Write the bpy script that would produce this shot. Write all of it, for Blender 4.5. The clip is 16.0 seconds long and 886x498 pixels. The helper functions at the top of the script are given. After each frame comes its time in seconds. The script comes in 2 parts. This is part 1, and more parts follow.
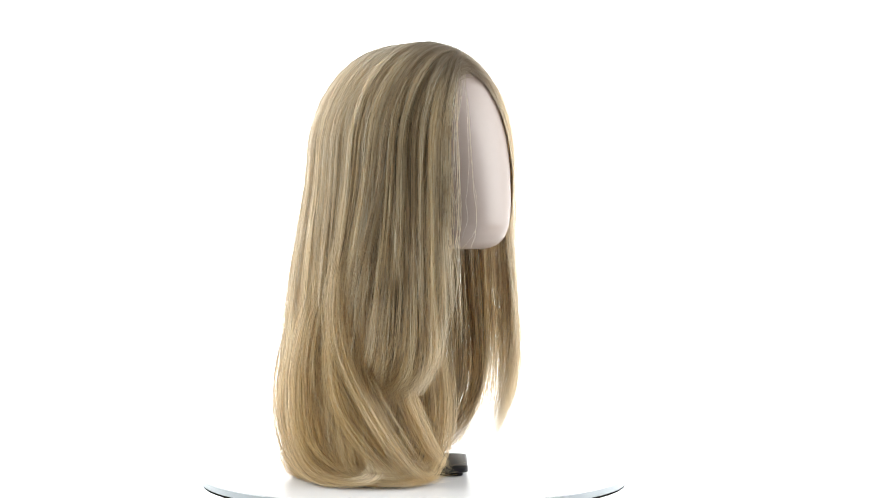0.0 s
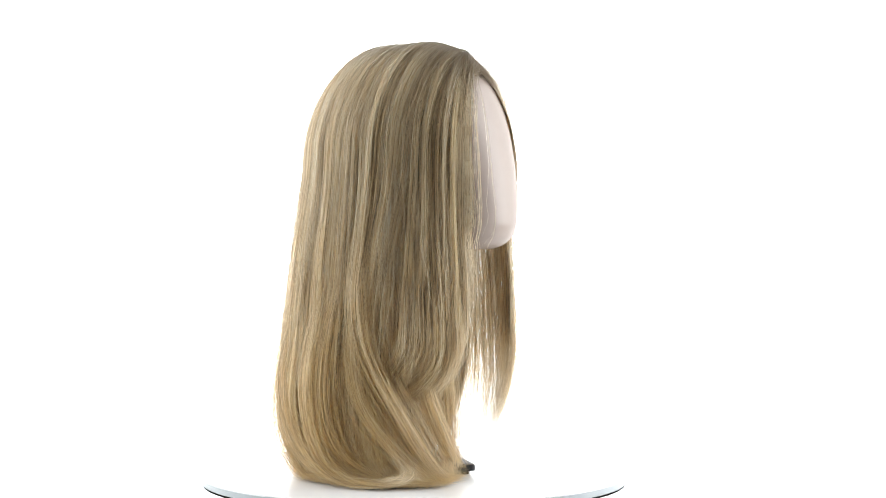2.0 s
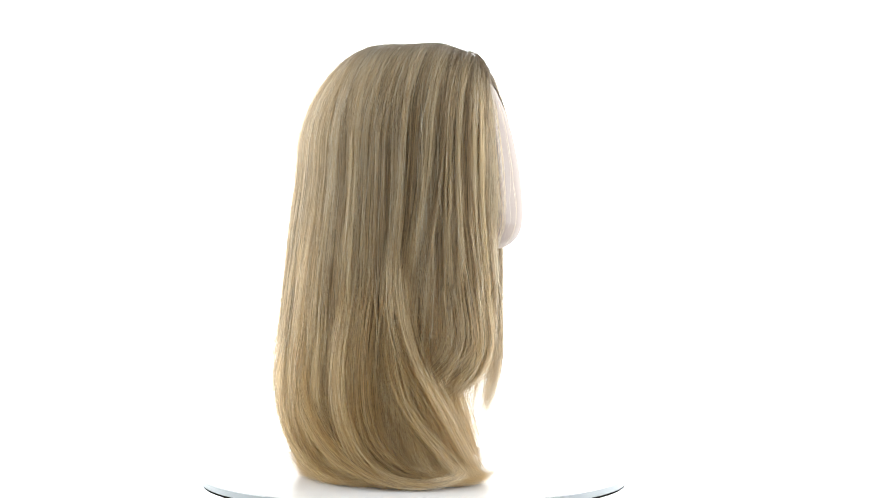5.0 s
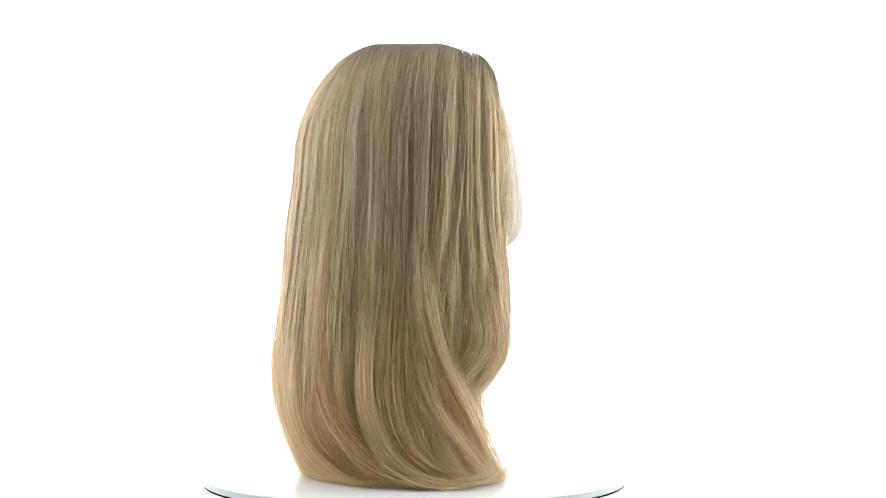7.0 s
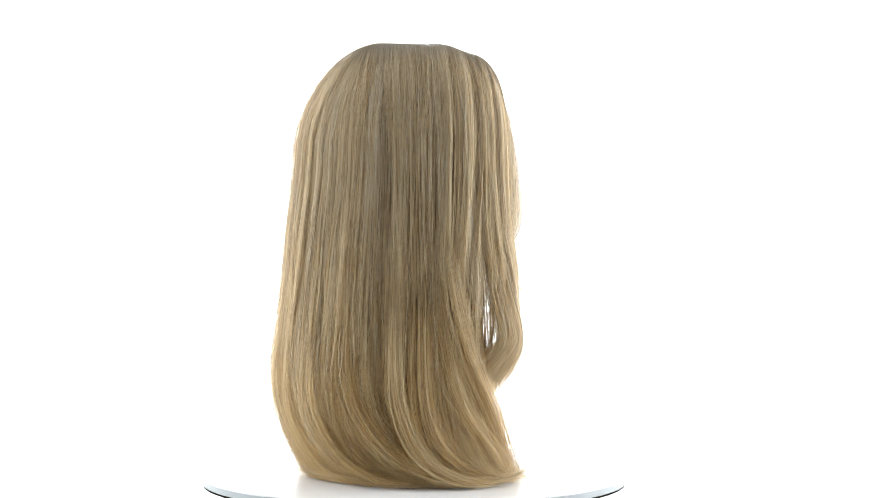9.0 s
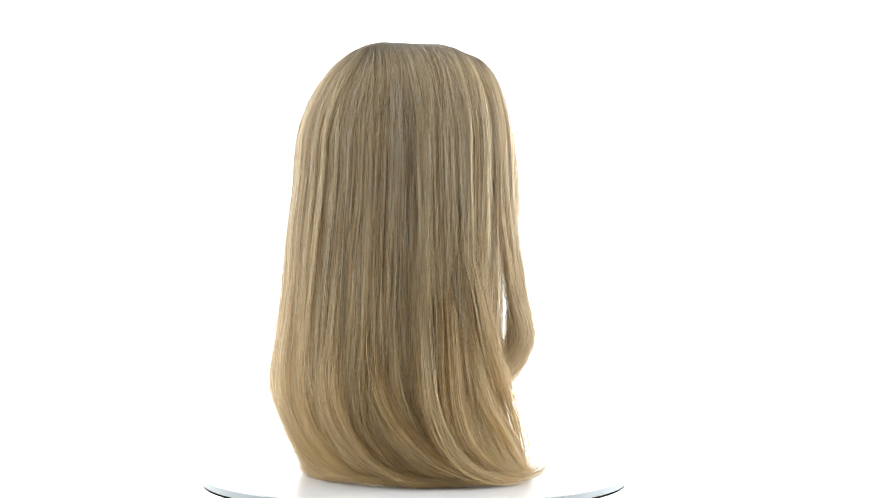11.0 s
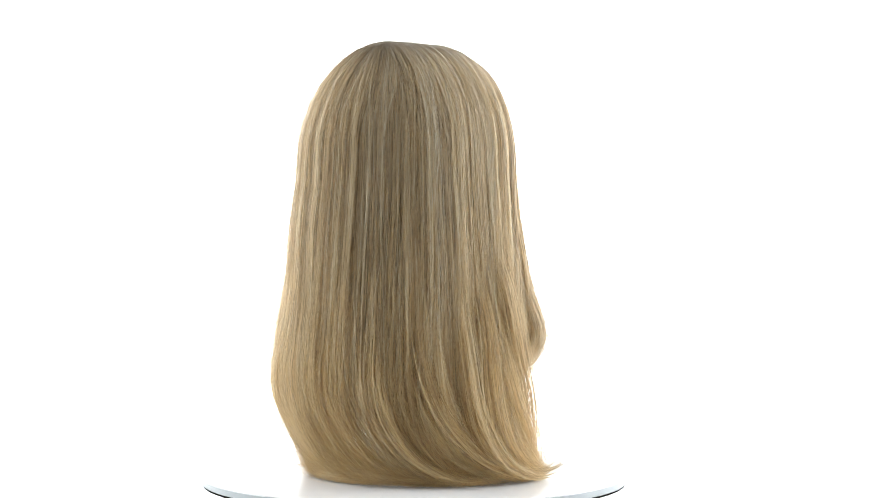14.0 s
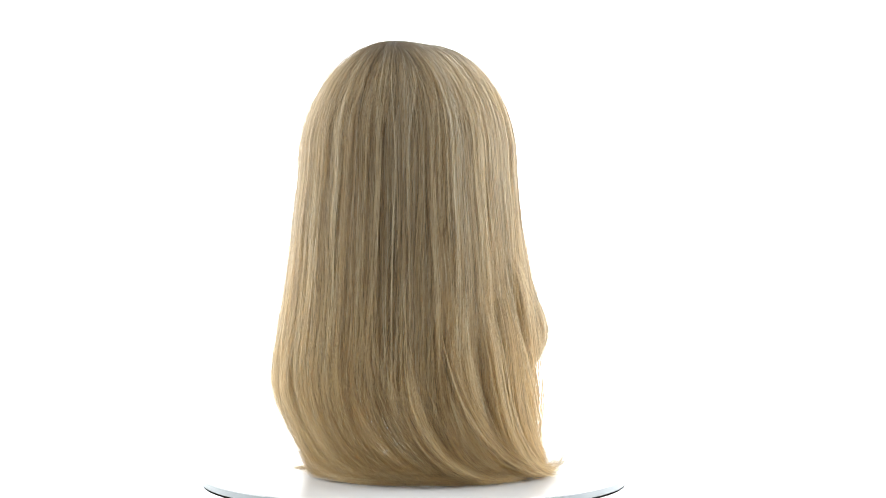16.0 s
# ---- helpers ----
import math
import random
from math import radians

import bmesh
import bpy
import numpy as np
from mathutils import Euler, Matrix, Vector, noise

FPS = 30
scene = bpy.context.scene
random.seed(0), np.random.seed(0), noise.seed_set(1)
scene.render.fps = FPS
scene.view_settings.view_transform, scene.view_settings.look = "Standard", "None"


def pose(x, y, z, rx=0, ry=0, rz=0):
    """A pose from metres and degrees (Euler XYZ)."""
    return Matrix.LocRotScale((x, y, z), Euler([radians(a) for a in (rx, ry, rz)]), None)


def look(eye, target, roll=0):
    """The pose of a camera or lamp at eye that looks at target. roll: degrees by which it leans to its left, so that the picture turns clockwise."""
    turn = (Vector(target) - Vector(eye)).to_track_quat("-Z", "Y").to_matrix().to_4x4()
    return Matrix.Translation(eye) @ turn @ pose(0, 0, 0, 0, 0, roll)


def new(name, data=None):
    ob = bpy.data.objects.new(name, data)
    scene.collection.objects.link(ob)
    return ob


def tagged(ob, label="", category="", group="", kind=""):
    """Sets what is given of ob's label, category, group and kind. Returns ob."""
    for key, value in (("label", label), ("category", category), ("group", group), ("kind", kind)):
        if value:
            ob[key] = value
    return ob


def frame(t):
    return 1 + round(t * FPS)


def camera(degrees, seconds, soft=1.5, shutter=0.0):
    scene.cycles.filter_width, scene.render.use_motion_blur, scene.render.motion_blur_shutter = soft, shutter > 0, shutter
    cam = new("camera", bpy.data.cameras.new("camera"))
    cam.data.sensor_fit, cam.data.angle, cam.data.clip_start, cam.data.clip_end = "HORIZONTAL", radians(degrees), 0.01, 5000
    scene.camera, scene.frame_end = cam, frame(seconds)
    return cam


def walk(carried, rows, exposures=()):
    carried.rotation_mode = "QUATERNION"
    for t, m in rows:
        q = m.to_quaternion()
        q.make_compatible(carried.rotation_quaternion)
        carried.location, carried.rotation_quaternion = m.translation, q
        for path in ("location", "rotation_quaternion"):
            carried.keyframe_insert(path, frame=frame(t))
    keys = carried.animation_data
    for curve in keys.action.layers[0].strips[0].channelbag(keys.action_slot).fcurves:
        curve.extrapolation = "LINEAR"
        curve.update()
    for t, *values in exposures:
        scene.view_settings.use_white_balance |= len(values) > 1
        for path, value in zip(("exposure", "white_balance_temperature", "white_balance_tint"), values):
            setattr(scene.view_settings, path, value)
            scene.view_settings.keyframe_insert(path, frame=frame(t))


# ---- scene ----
# Wig on a mannequin head, on a turntable before a white sweep. z = 0 lies TOP under the top of the turntable, whose axis is x = y = 0.
# In each turning thing's own space the face looks along +x.
cam = camera(29.9, 16.0, soft=1.0)
EYE = (0.0303, -1.761, 0.2412)
walk(cam, [(0.0, look(EYE, (0.0303, 0.0, 0.2412))), (16.0, look(EYE, (0.0303, 0.0, 0.2412)))])

TURN_START, TURN_RATE = -45.0, 6.3          # degrees, degrees a second

# ---- light ----
world = bpy.data.worlds.new("studio")
scene.world = world
world.use_nodes = True
world.node_tree.nodes["Background"].inputs[0].default_value = (0.96, 0.98, 1.0, 1)
world.node_tree.nodes["Background"].inputs[1].default_value = 0.26


def area_lamp(name, eye, target, wide, high, power, colour=(1, 1, 1)):
    data = bpy.data.lights.new(name, "AREA")
    data.shape, data.size, data.size_y, data.energy, data.color = "RECTANGLE", wide, high, power, colour
    ob = new(name, data)
    ob.matrix_world = look(eye, target)
    return ob


area_lamp("softbox_left", (-1.4, 0.1, 0.75), (0, 0, 0.25), 0.9, 1.4, 34, (0.97, 0.99, 1.0))
area_lamp("softbox_right", (1.4, 0.05, 0.6), (0, 0, 0.25), 0.9, 1.4, 36, (0.97, 0.99, 1.0))
area_lamp("softbox_top", (0.0, -0.3, 1.7), (0, 0, 0.3), 1.2, 1.0, 5)
scene.view_settings.exposure = 0.0


# ---- materials ----
def material(name, colour, rough=0.5, metal=0.0, spec=0.5):
    mat = bpy.data.materials.new(name)
    mat.use_nodes = True
    b = mat.node_tree.nodes["Principled BSDF"]
    b.inputs["Base Color"].default_value = (*colour, 1)
    b.inputs["Roughness"].default_value = rough
    b.inputs["Metallic"].default_value = metal
    b.inputs["Specular IOR Level"].default_value = spec
    return mat, mat.node_tree, b


def speckle(mat_tree, shader, colour, scale, amount, bump=0.0):
    """Two scales of noise on the colour, and fine relief."""
    n, l = mat_tree.nodes, mat_tree.links
    co = n.new("ShaderNodeTexCoord")
    a, b = n.new("ShaderNodeTexNoise"), n.new("ShaderNodeTexNoise")
    a.inputs["Scale"].default_value, b.inputs["Scale"].default_value = scale, scale * 14
    a.inputs["Detail"].default_value = b.inputs["Detail"].default_value = 4
    for t in (a, b):
        l.new(co.outputs["Object"], t.inputs["Vector"])
    mul = n.new("ShaderNodeMath")
    mul.operation = "ADD"
    l.new(a.outputs["Fac"], mul.inputs[0])
    l.new(b.outputs["Fac"], mul.inputs[1])
    ramp = n.new("ShaderNodeMapRange")
    ramp.inputs["From Min"].default_value, ramp.inputs["From Max"].default_value = 0.6, 1.4
    ramp.inputs["To Min"].default_value, ramp.inputs["To Max"].default_value = 1 - amount, 1 + amount
    l.new(mul.outputs[0], ramp.inputs["Value"])
    vec = n.new("ShaderNodeVectorMath")
    vec.operation = "SCALE"
    vec.inputs[0].default_value = colour
    l.new(ramp.outputs[0], vec.inputs["Scale"])
    l.new(vec.outputs[0], shader.inputs["Base Color"])
    if bump:
        bp = n.new("ShaderNodeBump")
        bp.inputs["Strength"].default_value, bp.inputs["Distance"].default_value = bump, 0.001
        l.new(b.outputs["Fac"], bp.inputs["Height"])
        l.new(bp.outputs[0], shader.inputs["Normal"])


white_plastic, tree_, sh_ = material("white_plastic", (0.74, 0.75, 0.76), 0.25)
speckle(tree_, sh_, (0.74, 0.75, 0.76), 6, 0.012)
# the disc's white plastic, with the shade on its side painted in as grey
shaded_white, tree_, sh_ = material("white_plastic_shaded", (0.36, 0.395, 0.41), 0.35)
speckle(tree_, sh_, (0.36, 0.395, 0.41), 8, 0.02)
black_plastic, tree_, sh_ = material("black_plastic", (0.016, 0.016, 0.018), 0.45, spec=0.25)
speckle(tree_, sh_, (0.016, 0.016, 0.018), 30, 0.2, 0.05)
dark_rubber, tree_, sh_ = material("dark_rubber", (0.022, 0.021, 0.02), 0.8, spec=0.0)
speckle(tree_, sh_, (0.022, 0.021, 0.02), 30, 0.2, 0.1)
steel, tree_, sh_ = material("steel", (0.35, 0.35, 0.36), 0.3, 1.0)
skin, tree_, sh_ = material("matt_pink_resin", (0.285, 0.225, 0.192), 0.42)
speckle(tree_, sh_, (0.285, 0.225, 0.192), 12, 0.02, 0.02)
cap_net, tree_, sh_ = material("cap_net", (0.10, 0.07, 0.045), 0.8, spec=0.1)
speckle(tree_, sh_, (0.10, 0.07, 0.045), 60, 0.3, 0.3)
floor_white, tree_, sh_ = material("floor_white", (0.78, 0.78, 0.78), 0.7)
speckle(tree_, sh_, (0.78, 0.78, 0.78), 3, 0.03)
# the sweep's bright white is emission, standing in for lamps aimed at it
glow_white, tree_, sh_ = material("glowing_white_sweep", (0.85, 0.86, 0.86), 0.9)
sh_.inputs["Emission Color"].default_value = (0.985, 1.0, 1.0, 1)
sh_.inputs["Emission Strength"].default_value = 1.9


def hair_material():
    mat = bpy.data.materials.new("blonde_fibre")
    mat.use_nodes = True
    n, l = mat.node_tree.nodes, mat.node_tree.links
    b, out = n["Principled BSDF"], n["Material Output"]
    geo, uv = n.new("ShaderNodeNewGeometry"), n.new("ShaderNodeUVMap")
    sep = n.new("ShaderNodeSeparateXYZ")
    l.new(uv.outputs[0], sep.inputs[0])
    # streaks: each small bundle has its own dyed shade, kept across the map; single fibres vary round it
    mixr = n.new("ShaderNodeMath")
    mixr.operation = "MULTIPLY_ADD"
    mixr.inputs[1].default_value = 0.62
    l.new(geo.outputs["Random Per Island"], mixr.inputs[0])
    scl = n.new("ShaderNodeMath")
    scl.operation = "MULTIPLY"
    scl.inputs[1].default_value = 0.42
    l.new(sep.outputs["X"], scl.inputs[0])
    l.new(scl.outputs[0], mixr.inputs[2])
    ramp = n.new("ShaderNodeValToRGB")
    e = ramp.color_ramp.elements
    e[0].position, e[0].color = 0.0, HAIR[0]
    e[1].position, e[1].color = 1.0, HAIR[3]
    for p, c in ((0.35, HAIR[1]), (0.72, HAIR[2])):
        el = e.new(p)
        el.color = c
    l.new(mixr.outputs[0], ramp.inputs[0])
    # dyed-in darker roots, over the first few centimetres
    root = n.new("ShaderNodeMapRange")
    root.interpolation_type = "SMOOTHSTEP"
    root.inputs["From Min"].default_value, root.inputs["From Max"].default_value = 0.0, 0.08
    root.inputs["To Min"].default_value, root.inputs["To Max"].default_value = 0.85, 0.0
    l.new(sep.outputs["Y"], root.inputs["Value"])
    mix = n.new("ShaderNodeMix")
    mix.data_type = "RGBA"
    l.new(root.outputs[0], mix.inputs[0])
    l.new(ramp.outputs[0], mix.inputs[6])
    mix.inputs[7].default_value = (0.14, 0.092, 0.05, 1)
    info = n.new("ShaderNodeObjectInfo")    # locks lean golden or ash
    lean = n.new("ShaderNodeMix")
    lean.data_type = "RGBA"
    l.new(info.outputs["Random"], lean.inputs[0])
    lean.inputs[6].default_value, lean.inputs[7].default_value = (1.015, 0.985, 0.90, 1), (0.99, 0.995, 1.01, 1)
    dyed = n.new("ShaderNodeMix")
    dyed.data_type, dyed.blend_type = "RGBA", "MULTIPLY"
    dyed.inputs[0].default_value = 1.0
    l.new(mix.outputs[2], dyed.inputs[6])
    l.new(lean.outputs[2], dyed.inputs[7])
    ends = n.new("ShaderNodeMapRange")      # the dye turns more golden towards the ends
    ends.inputs["From Min"].default_value, ends.inputs["From Max"].default_value = 0.22, 0.48
    l.new(sep.outputs["Y"], ends.inputs["Value"])
    gold = n.new("ShaderNodeMix")
    gold.data_type, gold.blend_type = "RGBA", "MULTIPLY"
    l.new(ends.outputs[0], gold.inputs[0])
    l.new(dyed.outputs[2], gold.inputs[6])
    gold.inputs[7].default_value = (1.05, 0.98, 0.79, 1)
    l.new(gold.outputs[2], b.inputs["Base Color"])
    b.inputs["Roughness"].default_value = 0.32
    b.inputs["Specular IOR Level"].default_value = 0.45
    tr = n.new("ShaderNodeBsdfTranslucent")
    thru = n.new("ShaderNodeGamma")         # light that has passed through a fibre is paler than light off its face
    thru.inputs["Gamma"].default_value = 0.34
    l.new(gold.outputs[2], thru.inputs["Color"])
    l.new(thru.outputs[0], tr.inputs["Color"])
    add = n.new("ShaderNodeMixShader")
    add.inputs[0].default_value = 0.60
    l.new(b.outputs[0], add.inputs[1])
    l.new(tr.outputs[0], add.inputs[2])
    l.new(add.outputs[0], out.inputs["Surface"])
    return mat


HAIR = [(0.075, 0.048, 0.023, 1), (0.42, 0.298, 0.160, 1), (0.85, 0.70, 0.455, 1), (0.98, 0.92, 0.76, 1)]
fibre = hair_material()


# ---- building ----
def part(name, bm, mat, parent=None, label=""):
    me = bpy.data.meshes.new(name)
    bm.to_mesh(me)
    bm.free()
    me.materials.append(mat)
    for p in me.polygons:
        p.use_smooth = True
    me.set_sharp_from_angle(angle=radians(40))
    ob = new(name, me)
    ob.parent = parent
    return tagged(ob, label) if label else ob


def lathe(profile, steps=128):
    """A closed body of revolution round z from (r, z) pairs, from the axis out and back."""
    bm = bmesh.new()
    rings = []
    for r, z in profile:
        if r < 1e-6:
            rings.append([bm.verts.new((0, 0, z))])
        else:
            rings.append([bm.verts.new((r * math.cos(2 * math.pi * i / steps), r * math.sin(2 * math.pi * i / steps), z)) for i in range(steps)])
    for a, b in zip(rings, rings[1:]):
        for i in range(steps):
            j = (i + 1) % steps
            if len(a) == 1 and len(b) > 1:
                bm.faces.new((a[0], b[i], b[j]))
            elif len(b) == 1 and len(a) > 1:
                bm.faces.new((a[i], b[0], a[j]))
            elif len(a) > 1:
                bm.faces.new((a[i], b[i], b[j], a[j]))
    bmesh.ops.recalc_face_normals(bm, faces=bm.faces)
    return bm


def loft(sections, cap=True):
    bm = bmesh.new()
    rings = [[bm.verts.new(p) for p in s] for s in sections]
    k = len(rings[0])
    for a, b in zip(rings, rings[1:]):
        for i in range(k):
            bm.faces.new((a[i], a[(i + 1) % k], b[(i + 1) % k], b[i]))
    if cap:
        bm.faces.new(rings[0][::-1])
        bm.faces.new(rings[-1])
    bmesh.ops.recalc_face_normals(bm, faces=bm.faces)
    return bm


def box(x0, x1, y0, y1, z0, z1, bevel=0.002):
    bm = bmesh.new()
    bmesh.ops.create_cube(bm, size=1, matrix=Matrix.Translation(((x0 + x1) / 2, (y0 + y1) / 2, (z0 + z1) / 2)) @ Matrix.Diagonal((x1 - x0, y1 - y0, z1 - z0, 1)))
    bmesh.ops.bevel(bm, geom=bm.edges[:], offset=bevel, segments=2, affect="EDGES", profile=0.6)
    return bm


# ---- setting: a white sweep, curved up behind, glowing in place of lamps on it ----
def sweep():
    bm = bmesh.new()
    zf, yb, rad = -0.32, 1.9, 0.6
    prof = [(yb - rad + rad * math.sin(a), zf + rad - rad * math.cos(a)) for a in [math.pi / 2 * i / 12 for i in range(13)]]
    prof += [(yb, 4.0)]
    rows = [[bm.verts.new((x, y, z)) for x in (-4.0, -2.0, 0.0, 2.0, 4.0)] for y, z in prof]
    for a, b in zip(rows, rows[1:]):
        for i in range(4):
            bm.faces.new((a[i], a[i + 1], b[i + 1], b[i]))
    bmesh.ops.recalc_face_normals(bm, faces=bm.faces)
    ob = part("backdrop", bm, glow_white)
    return tagged(ob, "seamless white studio sweep, its brightness put in as glow", "backdrop", kind="structure")


def studio_floor():
    bm = bmesh.new()
    bm.faces.new([bm.verts.new(p) for p in ((-6, -6, -0.32), (6, -6, -0.32), (6, 1.3, -0.32), (-6, 1.3, -0.32))])
    ob = part("floor", bm, floor_white)
    return tagged(ob, "matt white painted studio floor", "floor", kind="structure")


sweep()
studio_floor()


TOP = 0.006                         # height of the turntable's top


# ---- turntable: the housing stands still, the disc turns on it ----
def build_turntable():
    thing = tagged(new("turntable"), "round white glossy turntable with a dark lower rim", "turntable")
    R = 0.2245
    # a rounded top edge over a side greyed to paint its shade, with a dark rubber line under it
    edge = [(R - 0.0018 + 0.0014 * math.sin(q), TOP - 0.0014 + 0.0014 * math.cos(q)) for q in [math.pi / 2 * i / 8 for i in range(9)]]
    disc = part("disc", lathe([(0, TOP), (R * 0.5, TOP), (R - 0.004, TOP)] + edge + [(R - 0.0004, 0.0043), (R - 0.0014, 0.0042), (R - 0.0014, -0.0016), (0, -0.0016)], 192), white_plastic, thing, "white glossy disc")
    part("shaded_edge", lathe([(R - 0.0012, 0.0041), (R - 0.0003, 0.0041), (R, 0.0038), (R, -0.0012), (R - 0.0006, -0.0020), (R - 0.0012, -0.0022), (R - 0.0012, 0.0041)], 192), shaded_white, disc, "side of the white disc, its shade put into the colour")
    part("lower_rim", lathe([(0, -0.0026), (R - 0.0022, -0.0026), (R - 0.0016, -0.0032), (R - 0.002, -0.0048), (0, -0.0050)], 192), dark_rubber, disc, "dark rubber lower rim")
    part("housing", lathe([(0, -0.32), (0.13, -0.32), (0.135, -0.315), (0.135, -0.025), (0.13, -0.02), (0, -0.02)], 96), white_plastic, thing)
    part("bearing", lathe([(0, -0.02), (0.05, -0.02), (0.05, -0.0052), (0, -0.0052)], 64), steel, thing)
    return thing, disc


turntable, turntable_disc = build_turntable()


# ---- stand ----
def build_stand():
    thing = tagged(new("head_stand"), "black square base plate with a black pole under the head", "wig stand")

    def plate(half, z, r=0.006):
        """A rounded square, its corner towards the face."""
        pts = []
        for cx, cy, a0 in ((1, 1, 0), (-1, 1, 90), (-1, -1, 180), (1, -1, 270)):
            for k in range(5):
                x, y = cx * (half - r) + r * math.cos(radians(a0 + 22.5 * k)), cy * (half - r) + r * math.sin(radians(a0 + 22.5 * k))
                pts.append((-0.0045 + 0.7071 * (x - y), 0.006 + 0.7071 * (x + y), TOP + z))
        return pts

    part("foot", loft([plate(0.049, 0.0), plate(0.050, 0.0008), plate(0.050, 0.0035), plate(0.049, 0.004)]), dark_rubber, thing, "black rubber pad")
    part("base_plate", loft([plate(0.054, 0.004), plate(0.055, 0.0048), plate(0.055, 0.0095), plate(0.054, 0.0108), plate(0.052, 0.0112)]), black_plastic, thing, "glossy black square base plate")
    part("pole", lathe([(0, TOP + 0.0112), (0.008, TOP + 0.0112), (0.008, 0.25), (0, 0.25)], 32), black_plastic, thing, "black pole")
    return thing


stand = build_stand()


# ---- mannequin head: one plain faceless form ----
HEAD_Z = np.array([0.240, 0.2415, 0.246, 0.254, 0.266, 0.285, 0.326, 0.360, 0.386, 0.410, 0.430, 0.443, 0.450])
HEAD_FRONT = np.array([0.060, 0.074, 0.083, 0.091, 0.0955, 0.0965, 0.092, 0.085, 0.077, 0.066, 0.050, 0.030, 0.006])
HEAD_HALF = np.array([0.040, 0.050, 0.057, 0.062, 0.066, 0.069, 0.0735, 0.0745, 0.072, 0.063, 0.048, 0.028, 0.006])


def build_head():
    grid = np.concatenate([np.linspace(0.240, 0.27, 14), np.linspace(0.275, 0.40, 22), np.linspace(0.405, 0.450, 16)])
    secs = []
    for z in grid:
        a, b = np.interp(z, HEAD_Z, HEAD_FRONT), np.interp(z, HEAD_Z, HEAD_HALF)
        back = 0.095 * min(1, a / 0.07)
        ring = []
        for k in range(64):
            t = 2 * math.pi * k / 64
            c, s = math.cos(t), math.sin(t)
            p = 2 / 2.25
            ring.append((0.02 + (a if c > 0 else back) * math.copysign(abs(c) ** p, c), b * math.copysign(abs(s) ** p, s), float(z)))
        secs.append(ring)
    bm = loft(secs)
    ob = part("mannequin_head", bm, skin)
    sub = ob.modifiers.new("smooth", "SMOOTH")
    sub.factor, sub.iterations = 0.5, 6
    return tagged(ob, "faceless matt pinkish mannequin head under the wig", "mannequin head")


head = build_head()

# ---- wig ----
# The hair's outer shell: radius by height and bearing (degrees from the face, anticlockwise from above).
SHELL_Z = np.array([0.005, 0.026, 0.056, 0.086, 0.116, 0.146, 0.206, 0.266, 0.326])
SHELL_A = np.array([-180.0, -135, -90, -56, 0, 45, 90, 124, 180])
SHELL_R = np.array([
    [0.114, 0.121, 0.138, 0.140, 0.080, 0.080, 0.113, 0.108, 0.114],
    [0.120, 0.129, 0.136, 0.136, 0.080, 0.080, 0.117, 0.114, 0.120],
    [0.135, 0.140, 0.130, 0.121, 0.085, 0.095, 0.122, 0.131, 0.135],
    [0.146, 0.139, 0.126, 0.113, 0.090, 0.107, 0.125, 0.142, 0.146],
    [0.148, 0.137, 0.124, 0.116, 0.097, 0.112, 0.125, 0.146, 0.148],
    [0.144, 0.134, 0.122, 0.122, 0.100, 0.112, 0.122, 0.142, 0.144],
    [0.137, 0.129, 0.118, 0.121, 0.100, 0.108, 0.118, 0.132, 0.137],
    [0.133, 0.121, 0.112, 0.110, 0.097, 0.105, 0.113, 0.127, 0.133],
    [0.125, 0.112, 0.105, 0.105, 0.098, 0.106, 0.108, 0.119, 0.125]])
# the same, rounded off between the stations
FINE_Z = np.linspace(0.005, 0.326, 65)
rows_ = np.stack([np.interp(FINE_Z, SHELL_Z, SHELL_R[:, j]) for j in range(9)], 1)
bell = np.exp(-(np.arange(-9, 10) / 4.0) ** 2)
bell /= bell.sum()
SHELL_R = np.stack([np.convolve(np.pad(rows_[:, j], 9, mode="edge"), bell, "valid") for j in range(9)], 1)
SHELL_Z = FINE_Z
Z_SIDE, Z_TOP = 0.330, 0.4582


def shell(a, z):
    """Radius of the shell at bearings a (degrees) and heights z, both arrays."""
    a = (a + 180) % 360 - 180
    zi = np.interp(z, SHELL_Z, np.arange(len(SHELL_Z)))
    ai = np.interp(a, SHELL_A, np.arange(len(SHELL_A)))
    z0, a0 = np.minimum(zi.astype(int), len(SHELL_Z) - 2), np.minimum(ai.astype(int), len(SHELL_A) - 2)
    fz, fa = zi - z0, ai - a0
    fa = fa * fa * (3 - 2 * fa)
    return ((SHELL_R[z0, a0] * (1 - fa) + SHELL_R[z0, a0 + 1] * fa) * (1 - fz) + (SHELL_R[z0 + 1, a0] * (1 - fa) + SHELL_R[z0 + 1, a0 + 1] * fa) * fz)


def smooth(x):
    x = np.clip(x, 0, 1)
    return x * x * (3 - 2 * x)


def part_line(a):
    """x of the root on the parting, by bearing."""
    return np.clip(0.012 + 0.085 * np.cos(np.radians(a)), -0.036, 0.072)


UP, DOWN = 9, 18
rng = np.random.default_rng(7)


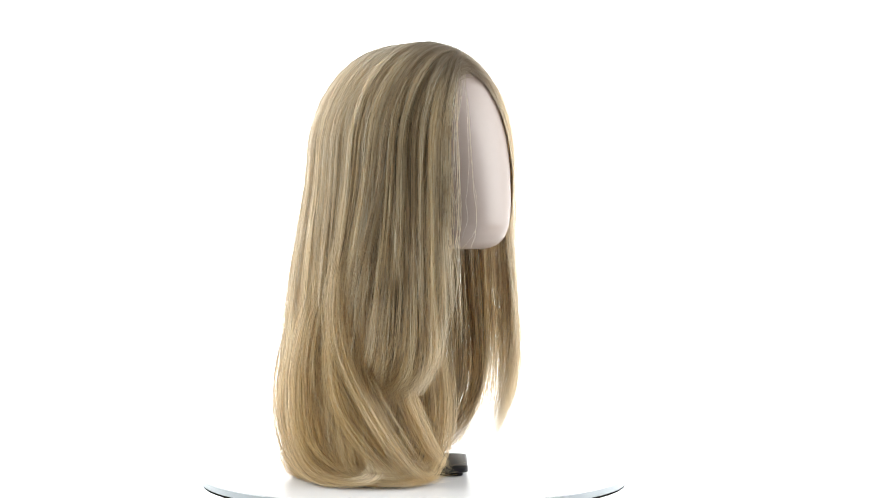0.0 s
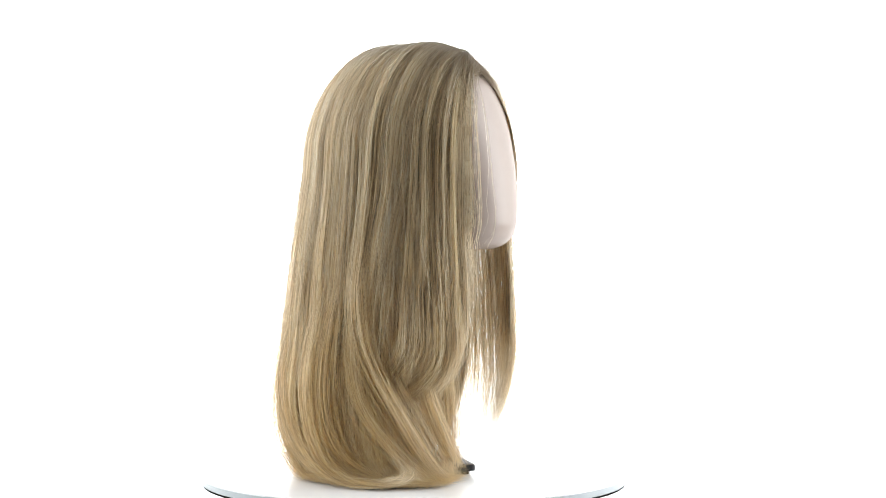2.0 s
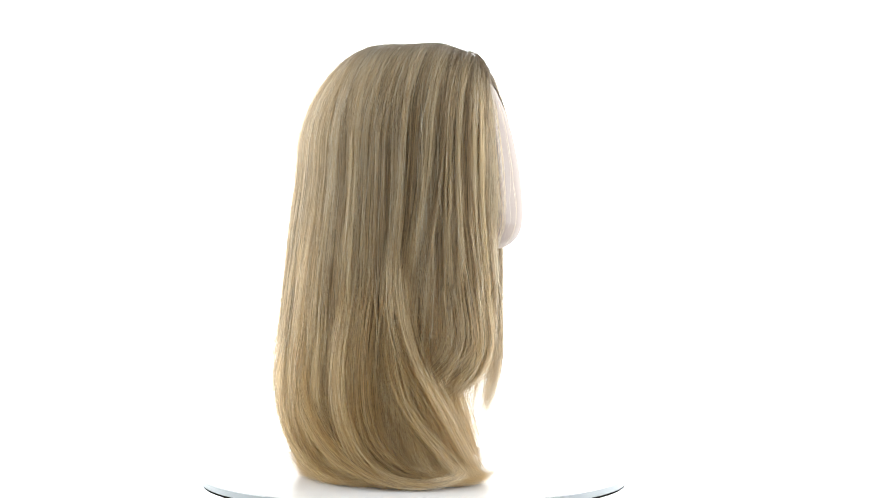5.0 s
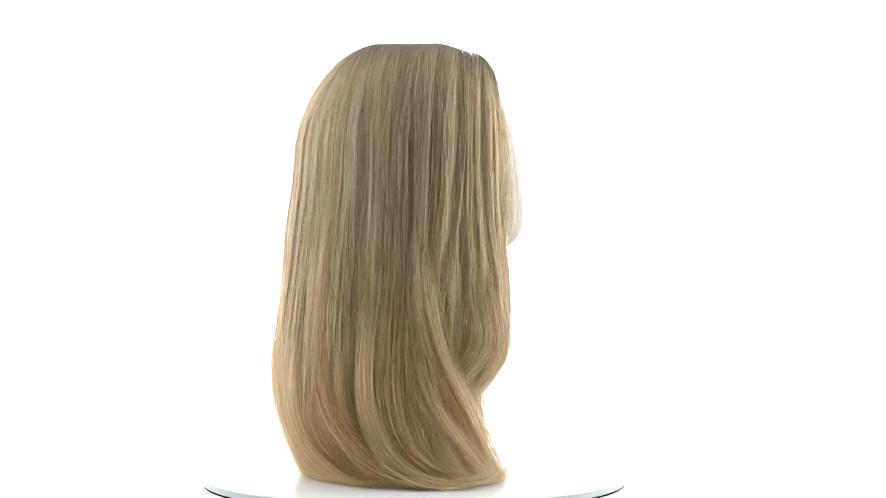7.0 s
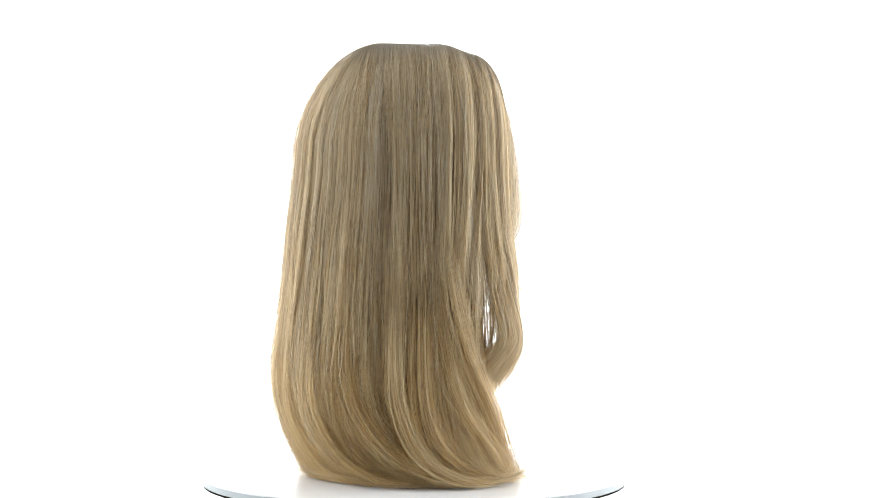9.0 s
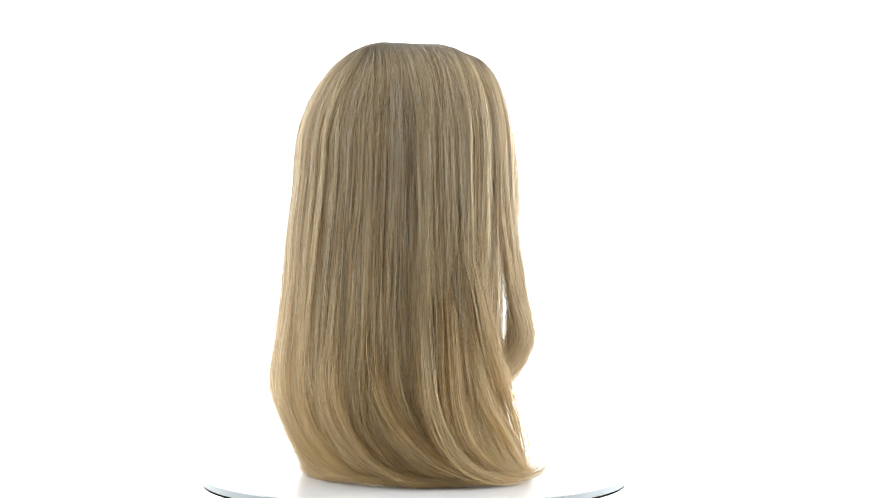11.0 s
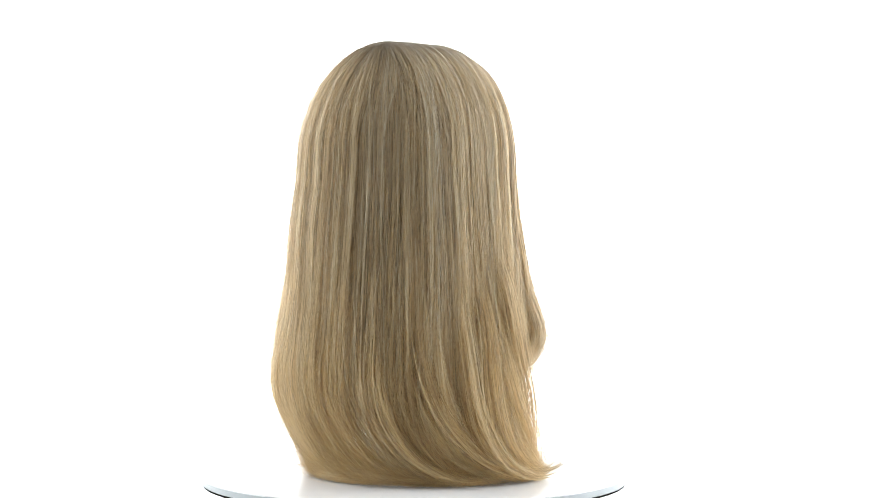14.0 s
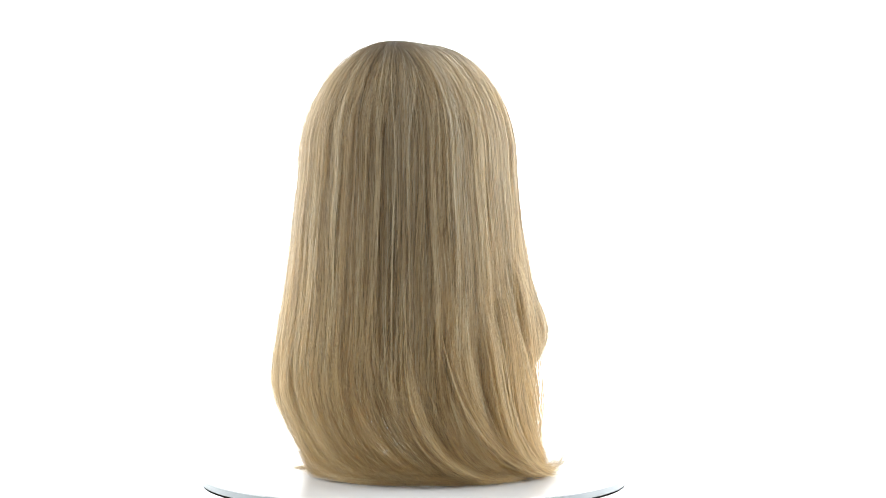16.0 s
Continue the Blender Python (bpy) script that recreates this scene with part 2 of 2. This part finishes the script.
def strands(bearing, spread, count, drop, turn_at, turn_len, turn_max, depth=(0.8, 1.0), bulge=0.0, bulge_z=0.14, tuck=0.0,
            gather=0.35, ragged=0.04, wave=0.002, lift=(0.003, 0.03), loose=1.0, tone=0.5, clump=1.0, drift=0.0, curl=0.0, puff=0.0):
    """Centre lines of a lock's fibres: count x points x 3.
    drop: length below the side height; turn_at, turn_len, turn_max: where along it the lock swings sideways, over what length and by what angle."""
    u = rng.uniform(-1, 1, count)
    bundles = max(3, count // 6)
    mid = np.sort(rng.uniform(-1, 1, bundles))
    own = np.abs(u[:, None] - mid[None]).argmin(1)
    pull = (mid[own] - u) * clump
    a0 = bearing + spread * (u + 0.3 * pull)
    f = rng.uniform(depth[0], depth[1], count) * 0.6 + 0.4 * rng.uniform(depth[0], depth[1], bundles)[own]
    stray = rng.normal(0, 0.0022, count) * loose + rng.normal(0, 0.002, bundles)[own] + np.where(rng.uniform(0, 1, count) < 0.06, rng.exponential(0.006, count), 0)
    length = drop + rng.normal(0, ragged * 0.6, count) + rng.normal(0, ragged, bundles)[own]
    t_max = turn_max + rng.normal(0, 2.5, count) * loose + rng.normal(0, 3, bundles)[own]
    t_at = turn_at + rng.normal(0, 0.004, count) * loose + rng.normal(0, 0.005, bundles)[own]
    shade = np.clip(0.46 + 2.3 * (rng.uniform(0, 1, bundles)[own] * 0.5 + 0.5 * tone - 0.5), 0, 1)
    floor = TOP + rng.uniform(lift[0], lift[1], count)
    slant = rng.normal(0, 0.9, count) * loose + rng.normal(0, 1.4, bundles)[own] + np.where(rng.uniform(0, 1, count) < 0.05, rng.normal(0, 6, count), 0)
    sway = rng.normal(0, 1.3, count) * loose
    ph = rng.uniform(0, 6.28, (count, 3))
    lock_ph = rng.uniform(0, 6.28, 3)
    pts = np.zeros((count, UP + DOWN + 1, 3))
    # over the crown
    R0 = shell(a0, np.full(count, Z_SIDE)) * f
    rx = part_line(a0) + rng.normal(0, 0.005, count)
    ry = rng.normal(0, 0.0012, count) + 0.002 * np.sign(np.sin(np.radians(a0)))
    top = Z_TOP - (1 - f) * 0.045 - 2.6 * np.maximum(rx - 0.02, 0) ** 2 / 0.3 - 1.2 * np.maximum(-rx - 0.02, 0) ** 2 / 0.3
    top = top + puff * np.exp(-((rx - 0.072) / 0.016) ** 2)      # hair brushed up at the hairline
    for i in range(UP):
        q = (i / UP) ** 1.0 * math.pi / 2
        w = math.sin(q) ** (1.06 + 0.2 * np.maximum(0, np.cos(np.radians(a0 - 195))) ** 3)
        ac = np.radians(a0 + sway * 1.3 * math.sin(2 * q) * math.cos(q))
        ex, ey = R0 * np.cos(ac), R0 * np.sin(ac)
        pts[:, i, 0] = rx * (1 - w) + ex * w
        pts[:, i, 1] = ry * (1 - w) + ey * w
        pts[:, i, 2] = Z_SIDE + (top - Z_SIDE) * math.cos(q)
    # down the side
    z, a = np.full(count, Z_SIDE), a0.copy()
    ds = length / DOWN
    for i in range(DOWN + 1):
        s = ds * i
        k = i / DOWN
        if turn_len:
            g = np.radians(t_max) * smooth((s - t_at) / turn_len)
        else:                               # the swing grows as the hair nears the turntable
            z_t = Z_SIDE - t_at
            g = np.radians(t_max) * np.clip((z_t - z) / z_t, 0, 1) ** 1.8
        if i:
            z = z - ds * np.cos(g)
            R = np.maximum(shell(a, z), 0.05)
            a = a + np.degrees(ds * np.sin(g) / R)
            a = a - gather * spread * (u + pull) * (1.6 / DOWN) * smooth(np.array(k * 1.4 - 0.2))
        soft = floor + 0.5 * ((z - floor) + np.sqrt((z - floor) ** 2 + 0.00003))
        zz = np.where(z > 0.2, z, soft)
        r = shell(a, zz) * (f + (1 - f) * 0.25 * k + 0.012 * np.sin(6 * k + ph[:, 1]) * min(1, 4 * k))
        r = r + bulge * np.exp(-((zz - bulge_z) / 0.05) ** 2) - tuck * smooth((s - t_at) / (turn_len or 0.15))
        r = r + wave * k * (np.sin(9 * k + lock_ph[0]) + 0.6 * np.sin(17 * k + lock_ph[1])) + 0.0011 * k * loose * np.sin(8 * k + ph[:, 0]) + stray * k * k
        aa = a + slant * k + 0.9 * k * np.sin(5 * k + lock_ph[2]) + drift * smooth((0.36 - zz) / 0.20) + spread * pull * 0.65 * k + loose * k * (0.8 * np.sin(7 * k + ph[:, 1]) + 0.35 * np.sin(19 * k + ph[:, 2]))
        roll = smooth(np.array((k - 0.84) / 0.16))
        zz, r = zz + curl * 0.9 * roll, r - curl * 0.8 * roll
        pts[:, UP + i] = np.stack([r * np.cos(np.radians(aa)), r * np.sin(np.radians(aa)), zz], 1)
    # hair lies on the head, not in it
    z = pts[..., 2]
    front, half = np.interp(z, HEAD_Z, HEAD_FRONT) + 0.0025, np.interp(z, HEAD_Z, HEAD_HALF) + 0.0025
    dx = pts[..., 0] - 0.02
    v = (np.abs(dx) / front) ** 2.25 + (np.abs(pts[..., 1]) / half) ** 2.25
    push = np.where((z > 0.243) & (z < 0.449) & (v < 1) & (dx > 0), np.maximum(v, 0.05) ** (-1 / 2.25), 1.0)
    pts[..., 0], pts[..., 1] = 0.02 + dx * push, pts[..., 1] * push
    return pts, shade


def tubes(name, fibres, radius, parent, label="", start=0.0):
    """Tapering half-round fibres along the centre lines, as one mesh."""
    pts, shade = fibres
    n, m, _ = pts.shape
    tan = np.gradient(pts, axis=1)
    tan /= np.linalg.norm(tan, axis=2, keepdims=True) + 1e-9
    out = pts * np.array([1, 1, 0.3]) - np.array([0, 0, 0.05])
    side = np.cross(tan, out)
    side /= np.linalg.norm(side, axis=2, keepdims=True) + 1e-9
    nor = np.cross(side, tan)
    k = np.linspace(0, 1, m)
    taper = (0.75 + 0.25 * np.minimum(k / 0.1, 1)) * (1 - 0.88 * smooth((k - 0.68) / 0.32))
    rad = (radius * rng.uniform(0.6, 1.3, n))[:, None] * taper[None]
    spin = rng.normal(0, 0.5, n)[:, None]
    ax, ay = np.cos(spin)[..., None] * side + np.sin(spin)[..., None] * nor, np.cos(spin)[..., None] * nor - np.sin(spin)[..., None] * side
    rings = [pts + rad[..., None] * (p * ax + q * ay) for p, q in ((-1, -0.45), (0, 0.55), (1, -0.45))]
    verts = np.stack(rings, 2).reshape(-1, 3)
    i = (np.arange(n)[:, None] * m + np.arange(m - 1)[None]).reshape(-1) * 3
    quads = np.concatenate([np.stack([i + j, i + j + 1, i + 4 + j, i + 3 + j], 1) for j in range(2)])
    me = bpy.data.meshes.new(name)
    me.vertices.add(len(verts))
    me.vertices.foreach_set("co", verts.astype(np.float32).ravel())
    me.loops.add(quads.size)
    me.loops.foreach_set("vertex_index", quads.astype(np.int32).ravel())
    me.polygons.add(len(quads))
    me.polygons.foreach_set("loop_start", np.arange(0, quads.size, 4, dtype=np.int32))
    along = (np.cumsum(np.linalg.norm(np.diff(pts, axis=1, prepend=pts[:, :1]), axis=2), 1) + start).reshape(-1)
    vert_along = np.repeat(along, 3)
    uv = me.uv_layers.new(name="along")
    co = np.zeros((quads.size, 2), np.float32)
    co[:, 0] = np.repeat(shade, m * 3)[quads.ravel()]
    co[:, 1] = vert_along[quads.ravel()]
    me.update()
    uv.data.foreach_set("uv", co.ravel())
    me.polygons.foreach_set("use_smooth", np.ones(len(quads), bool))
    me.materials.append(fibre)
    me.validate()
    ob = new(name, me)
    ob.parent = parent
    return tagged(ob, label, kind="stuff")


def build_cap(parent):
    secs = []
    for i in range(15):
        q = math.pi / 2 * i / 15
        ring = []
        for kk in range(72):
            ang = 5.0 * kk
            R = float(shell(np.array([ang]), np.array([Z_SIDE]))[0]) * 0.84
            w = math.cos(q) ** 1.1
            rx = float(part_line(ang))
            x, y = rx * (1 - w) + R * math.cos(radians(ang)) * w, R * math.sin(radians(ang)) * w
            x = min(x, 0.045)
            ring.append((x, y, Z_SIDE + (Z_TOP - 0.010 - Z_SIDE - 8.0 * max(rx - 0.02, 0) ** 2) * math.sin(q)))
        secs.append(ring)
    part("cap", loft(secs, cap=False), cap_net, parent, "brown net wig cap")


def build_wig():
    thing = tagged(new("wig"), "long dark-rooted blonde wig with a centre parting", "wig")
    build_cap(thing)
    FINE = 0.00021
    def bundle(knots, count, wide, tone):
        """A lock along a given line, rounded between its knots, its fibres spread round it."""
        where = np.linspace(0, len(knots) - 1, UP + DOWN + 1)
        line = np.stack([np.interp(where, np.arange(len(knots)), [k[j] for k in knots]) for j in range(3)], 1)
        for _ in range(5):
            line[1:-1] = (line[:-2] + line[1:-1] + line[2:]) / 3
        k = np.linspace(0, 1, UP + DOWN + 1)
        off = rng.normal(0, wide, (count, 3)) * np.array([1.0, 1.0, 0.35])
        ph = rng.uniform(0, 6.28, (count, 3))
        path = line[None] + off[:, None] * (0.8 + 0.5 * np.sin(math.pi * k))[None, :, None]
        path = path + 0.0016 * np.sin(9 * k[None, :, None] + ph[:, None])
        path = path + (line[-1] - line[-2])[None, None] * (rng.normal(0, 1.5, count)[:, None] * k[None] ** 3)[..., None]
        path[..., 2] = np.maximum(path[..., 2], TOP + 0.0015 + 0.003 * rng.uniform(0, 1, count)[:, None])
        shade = np.clip(rng.uniform(0, 0.6, count) + 0.4 * tone, 0, 1)
        tubes("hair_lock", (path, shade), FINE, thing, start=0.25)

    def parted(b):
        """Two openings near the ends: behind each the hair swings later, before it sooner."""
        late = 0.0
        for gap, size in ((-89.0, 0.085), (-171.0, 0.038)):
            d = b - gap
            if abs(d) < 22:
                late += size * (1 - abs(d) / 22) * (1 if d < 0 else -1)
        return late

    # right side and back: long hair that swings forward and lies on the turntable
    n_out = 42
    for i in range(n_out):
        if i % 3 == 0:                      # broad sections of three locks share tone, depth and swing
            tone, sink, late, more = rng.choice([0.1, 0.35, 0.5, 0.7, 1.0]), rng.uniform(-0.022, 0.012), rng.normal(0, 0.014), rng.normal(0, 6)
        b = -62 - (264 - 62) * i / (n_out - 1)
        at = np.interp(-b, [63, 85, 115, 180, 260], [0.23, 0.20, 0.175, 0.175, 0.19]) + late
        swing = np.interp(-b, [63, 85, 115, 130], [42, 60, 77, 80]) + more
        curl = rng.uniform(0.008, 0.022) if -140 < b < -100 else 0.0
        own_sink = sink + rng.uniform(-0.03, 0.012)
        tubes("hair_lock", strands(b, 4.6, 100 if abs(b + 87) < 5 else 190 if abs(b + 168) < 4 else 115 if b < -236 else 340, 0.39 + rng.normal(0, 0.02) - 0.02 * (b > -84), at + parted(b) + rng.normal(0, 0.017), 0, swing + rng.normal(0, 8),
                              (0.925 + own_sink, 1.0 + own_sink), wave=0.0034, gather=0.8, ragged=0.014, lift=(0.002, 0.013) if b > -112 else (0.000, 0.009),
                              tone=np.clip(tone + rng.normal(0, 0.3), 0, 1), drift=-max(0, b + 84) * 0.7, curl=curl), FINE, thing)
    n_in = 22
    for i in range(n_in):
        b = -66 - (258 - 66) * i / (n_in - 1)
        if abs(b + 89) < 8 or abs(b + 168) < 6 or b < -236:                # the larger opening is clear
            continue
        swing = np.interp(-b, [63, 85, 115, 130], [40, 52, 68, 72])
        tubes("hair_lock", strands(b, 7.0, 130, 0.35 + rng.normal(0, 0.02), 0.185 + parted(b) + rng.normal(0, 0.018), 0, swing + rng.normal(0, 10), (0.76, 0.92), wave=0.003,
                              gather=0.4, ragged=0.02, lift=(0.001, 0.02), tone=rng.uniform(0, 1), clump=0.4, drift=-max(0, b + 84) * 0.7), FINE * 1.4, thing)
    # nape hair inside the fall, hanging straighter
    for i in range(12):
        b = -112 - (250 - 112) * i / 11
        tubes("hair_lock", strands(b, 9.0, 50, 0.30 + rng.normal(0, 0.01), 0.22, 0, rng.normal(35, 25), (0.5, 0.72), wave=0.004,
                              gather=0.5, ragged=0.02, lift=(0.001, 0.02), tone=rng.uniform(0, 1)), FINE * 1.4, thing)
    # inner hair of the right side, drawn in under the neck
    for b in (-70, -76):
        tubes("hair_lock", strands(b, 5.0, 110, 0.31 + rng.normal(0, 0.01), 0.09, 0.16, 22 + rng.normal(0, 8), (0.72, 0.9), wave=0.003, tuck=0.058,
                              gather=0.3, ragged=0.02, lift=(0.001, 0.02), tone=rng.uniform(0, 1)), FINE * 1.2, thing)
    # locks that hang under the chin and swing out over the foot
    hang = [(0.015, -0.060, 0.250), (0.030, -0.030, 0.200), (0.033, -0.002, 0.140), (0.038, 0.002, 0.090), (0.044, -0.003, 0.050),
            (0.066, -0.040, 0.018), (0.088, -0.080, 0.008), (0.092, -0.102, 0.010)]
    bundle(hang, 220, 0.0052, 0.5)
    bundle([(x - 0.014, y - 0.012, z) for x, y, z in hang], 200, 0.007, 0.3)
    bundle([(x - 0.030 - 0.1 * (0.25 - z), y - 0.016, z) for x, y, z in hang], 180, 0.008, 0.7)
    # left side: straighter, shorter towards the face
    for i in range(14):
        b = 27 + (91 - 27) * i / 13
        end = np.interp(b, [25, 38, 50, 65, 85, 110], [0.075, 0.062, 0.050, 0.042, 0.037, 0.034])
        for depth, cnt in (((0.93, 1.0), 92), ((0.80, 0.92), 8)):
            tubes("hair_lock", strands(b, 5.0, cnt, 0.33 - end, 0.14, 0.14, rng.normal(0, 4), depth, wave=0.002, gather=0.1, ragged=0.012, tuck=0.002, drift=max(0.0, 50 - b) * 0.65, tone=rng.uniform(0, 1)), FINE, thing)
    # face-framing locks: right side, bulging out and curling back at the ends
    for i in range(6):
        b = -28 - 30 * i / 5
        for depth, cnt in (((0.92, 1.0), 210), ((0.84, 0.93), 50)):
            tubes("hair_lock", strands(b, 4.0, cnt, 0.292 + rng.normal(0, 0.006), 0.184 + rng.normal(0, 0.008), 0.09, -84 + rng.normal(0, 6), depth, drift=np.interp(-b, [28, 58], [-2, 0]),
                                  bulge=np.interp(-b, [28, 58], [0.0, 0.024]), bulge_z=0.145, tuck=0.03,
                                  gather=0.7, ragged=0.007, wave=0.0015, puff=0.004, tone=rng.choice([0.1, 0.5, 1.0])), FINE, thing)
    # hair under the seam between the face-framing locks and the long fall
    for b in (-57, -62):
        tubes("hair_lock", strands(b, 4.0, 110, 0.10, 0.2, 0.16, 8, (0.86, 0.93), wave=0.002, gather=0.2, ragged=0.02, tone=0.4), FINE * 1.2, thing)
    # lifted strands beside the parting, over the brow
    for i in range(11):
        b = -30 - 52 * i / 10 + rng.normal(0, 1)
        tubes("hair_lock", strands(b, 1.7, 64, 0.265 if b > -58 else 0.28, 0.17 if b > -58 else 0.14, 0.09 if b > -58 else 0.2, -74 if b > -58 else 10, (1.0, 1.035), gather=0.2, ragged=0.045, tuck=0.012 if b > -58 else 0.0, puff=(0.008, 0.003, 0.006, 0.0045)[i % 4], wave=0.002, drift=np.interp(-b, [28, 56, 60, 82], [-1, 0, -14, -5]),
                              tone=(0.2, 0.85, 0.55)[i % 3]), FINE, thing)
    # narrow overlying locks, each with a bend of its own
    for i in range(24):
        b = -70 - (235 - 70) * i / 23 + rng.normal(0, 2)
        if -104 < b < -76 or -180 < b < -160:      # not over the openings
            continue
        at = np.interp(-b, [74, 115, 180, 260], [0.19, 0.172, 0.172, 0.185]) + parted(b) + rng.normal(0, 0.010)
        tubes("hair_lock", strands(b, 2.2, 80, rng.uniform(0.335, 0.39), at, 0, np.interp(-b, [74, 100, 130], [50, 66, 74]) + rng.normal(0, 5), (0.985, 1.012),
                              bulge=rng.uniform(0, 0.004), bulge_z=rng.uniform(0.05, 0.12), wave=0.004, gather=0.9, ragged=0.010, lift=(0.004, 0.014),
                              tone=rng.choice([0.2, 0.6, 1.0]), drift=rng.normal(0, 3), curl=rng.uniform(0, 0.018)), FINE, thing)
    # the rolled-up end of the sweep, resting on the turntable
    roll = [(-122, 0.060, 0.084), (-106, 0.030, 0.090), (-91, 0.018, 0.102), (-78, 0.012, 0.128), (-68, 0.012, 0.145), (-60, 0.017, 0.156), (-58, 0.026, 0.157), (-60, 0.031, 0.153)]
    bundle([(r * math.cos(radians(a)), r * math.sin(radians(a)), z) for a, z, r in roll], 46, 0.0042, 0.1)
    # long locks that swing forward over the rest, each on a bend of its own: (bearing, height, radius)
    sweeps = [
        ([(-86, 0.300, 0.080), (-84, 0.230, 0.114), (-82, 0.180, 0.127), (-77, 0.130, 0.130), (-62, 0.073, 0.128), (-46, 0.015, 0.120), (-38, 0.012, 0.114)], 190, 0.0050, 0.5),
        ([(-58, 0.280, 0.090), (-57, 0.220, 0.097), (-55, 0.125, 0.096), (-46, 0.078, 0.092), (-33, 0.035, 0.088), (-24, 0.022, 0.086)], 150, 0.0045, 0.9),
        ([(-99, 0.270, 0.082), (-98, 0.175, 0.128), (-99, 0.095, 0.136), (-92, 0.036, 0.137), (-70, 0.013, 0.134), (-50, 0.011, 0.126), (-40, 0.014, 0.118)], 180, 0.0050, 0.2),
        ([(-75, 0.280, 0.076), (-74, 0.175, 0.117), (-70, 0.090, 0.118), (-58, 0.035, 0.113), (-42, 0.010, 0.112), (-31, 0.014, 0.110)], 150, 0.0042, 0.4),
        ([(-90, 0.270, 0.078), (-88, 0.150, 0.126), (-81, 0.085, 0.130), (-65, 0.042, 0.131), (-50, 0.010, 0.120), (-40, 0.010, 0.112)], 150, 0.0042, 0.8),
        ([(-112, 0.270, 0.080), (-110, 0.150, 0.132), (-109, 0.085, 0.139), (-99, 0.033, 0.140), (-84, 0.014, 0.142), (-70, 0.010, 0.148), (-62, 0.013, 0.144)], 170, 0.0048, 0.9),
        ([(-134, 0.260, 0.080), (-132, 0.140, 0.135), (-124, 0.080, 0.141), (-106, 0.032, 0.139), (-84, 0.010, 0.146), (-76, 0.014, 0.150)], 170, 0.0048, 0.3),
        ([(-150, 0.260, 0.085), (-149, 0.130, 0.138), (-144, 0.075, 0.142), (-132, 0.030, 0.133), (-112, 0.009, 0.134), (-102, 0.011, 0.136)], 170, 0.0048, 0.8)]
    for stops, cnt, wide, tone in sweeps:
        bundle([(q * math.cos(radians(a)), q * math.sin(radians(a)), z) for a, z, q in stops], cnt, wide, tone)
    # a small tuft that has come to rest behind the fall
    bundle([(-0.040, 0.080, 0.040), (-0.052, 0.088, 0.016), (-0.062, 0.094, 0.005), (-0.070, 0.099, 0.004), (-0.074, 0.102, 0.008)], 60, 0.0034, 0.4)
    # loose hairs: wisps before the face, flyaways over the outside
    tubes("hair_lock", strands(-27, 1.6, 54, 0.09, 0.1, 0.1, 0, (1.0, 1.03), puff=0.006, ragged=0.03, wave=0.001, loose=1.4, tone=1.0), FINE, thing)
    for b, cnt, drop in ((-25, 16, 0.15), (-20, 7, 0.20), (-14, 3, 0.10)):
        tubes("loose_hairs", strands(b, 1.5, cnt, drop, 0.1, 0.1, 0, (0.97, 1.0), ragged=0.03, loose=2.0, tone=0.9), 0.00018, thing)
    # fine stray hairs over the outside of the fall, crossing the rest
    for i in range(16):
        b = -64 - (262 - 64) * i / 15
        tubes("loose_hairs", strands(b, 9, 90, 0.36, np.interp(-b, [63, 85, 115, 180, 260], [0.23, 0.20, 0.175, 0.175, 0.19]), 0, 62, (0.995, 1.018), ragged=0.04, loose=2.4,
                              clump=0.2, wave=0.001, tone=rng.uniform(0.3, 1.0), lift=(0.002, 0.02), drift=-max(0, b + 84) * 0.7), 0.00016, thing)
    # wispy ends that hang past the back of the fall without swinging round
    for i in range(9):
        b = -132 - (258 - 132) * i / 8
        tubes("loose_hairs", strands(b, 8, 64, 0.315, 0.2, 0, rng.uniform(8, 30), (0.985, 1.03), ragged=0.022, loose=2.0, clump=0.6, wave=0.002,
                              tone=rng.uniform(0.3, 1.0), lift=(0.002, 0.02)), 0.00016, thing)
    for b in (-40, -80, -110, -140, -170, -200, -230, 50, 80):
        tubes("loose_hairs", strands(b, 18, 110, (0.22 if b == -40 else 0.33) if b < 0 else 0.20, 0.18, 0.16, 55 if b < -60 else 0, (0.97, 1.05), ragged=0.05, loose=5.0, clump=0.1), 0.00014, thing)
    return thing


wig = build_wig()


def motions():
    rows = [(float(t), pose(0, 0, 0, 0, 0, TURN_START + TURN_RATE * t)) for t in range(0, 17, 2)]
    for thing in (turntable_disc, stand, head, wig):
        walk(thing, rows)


motions()
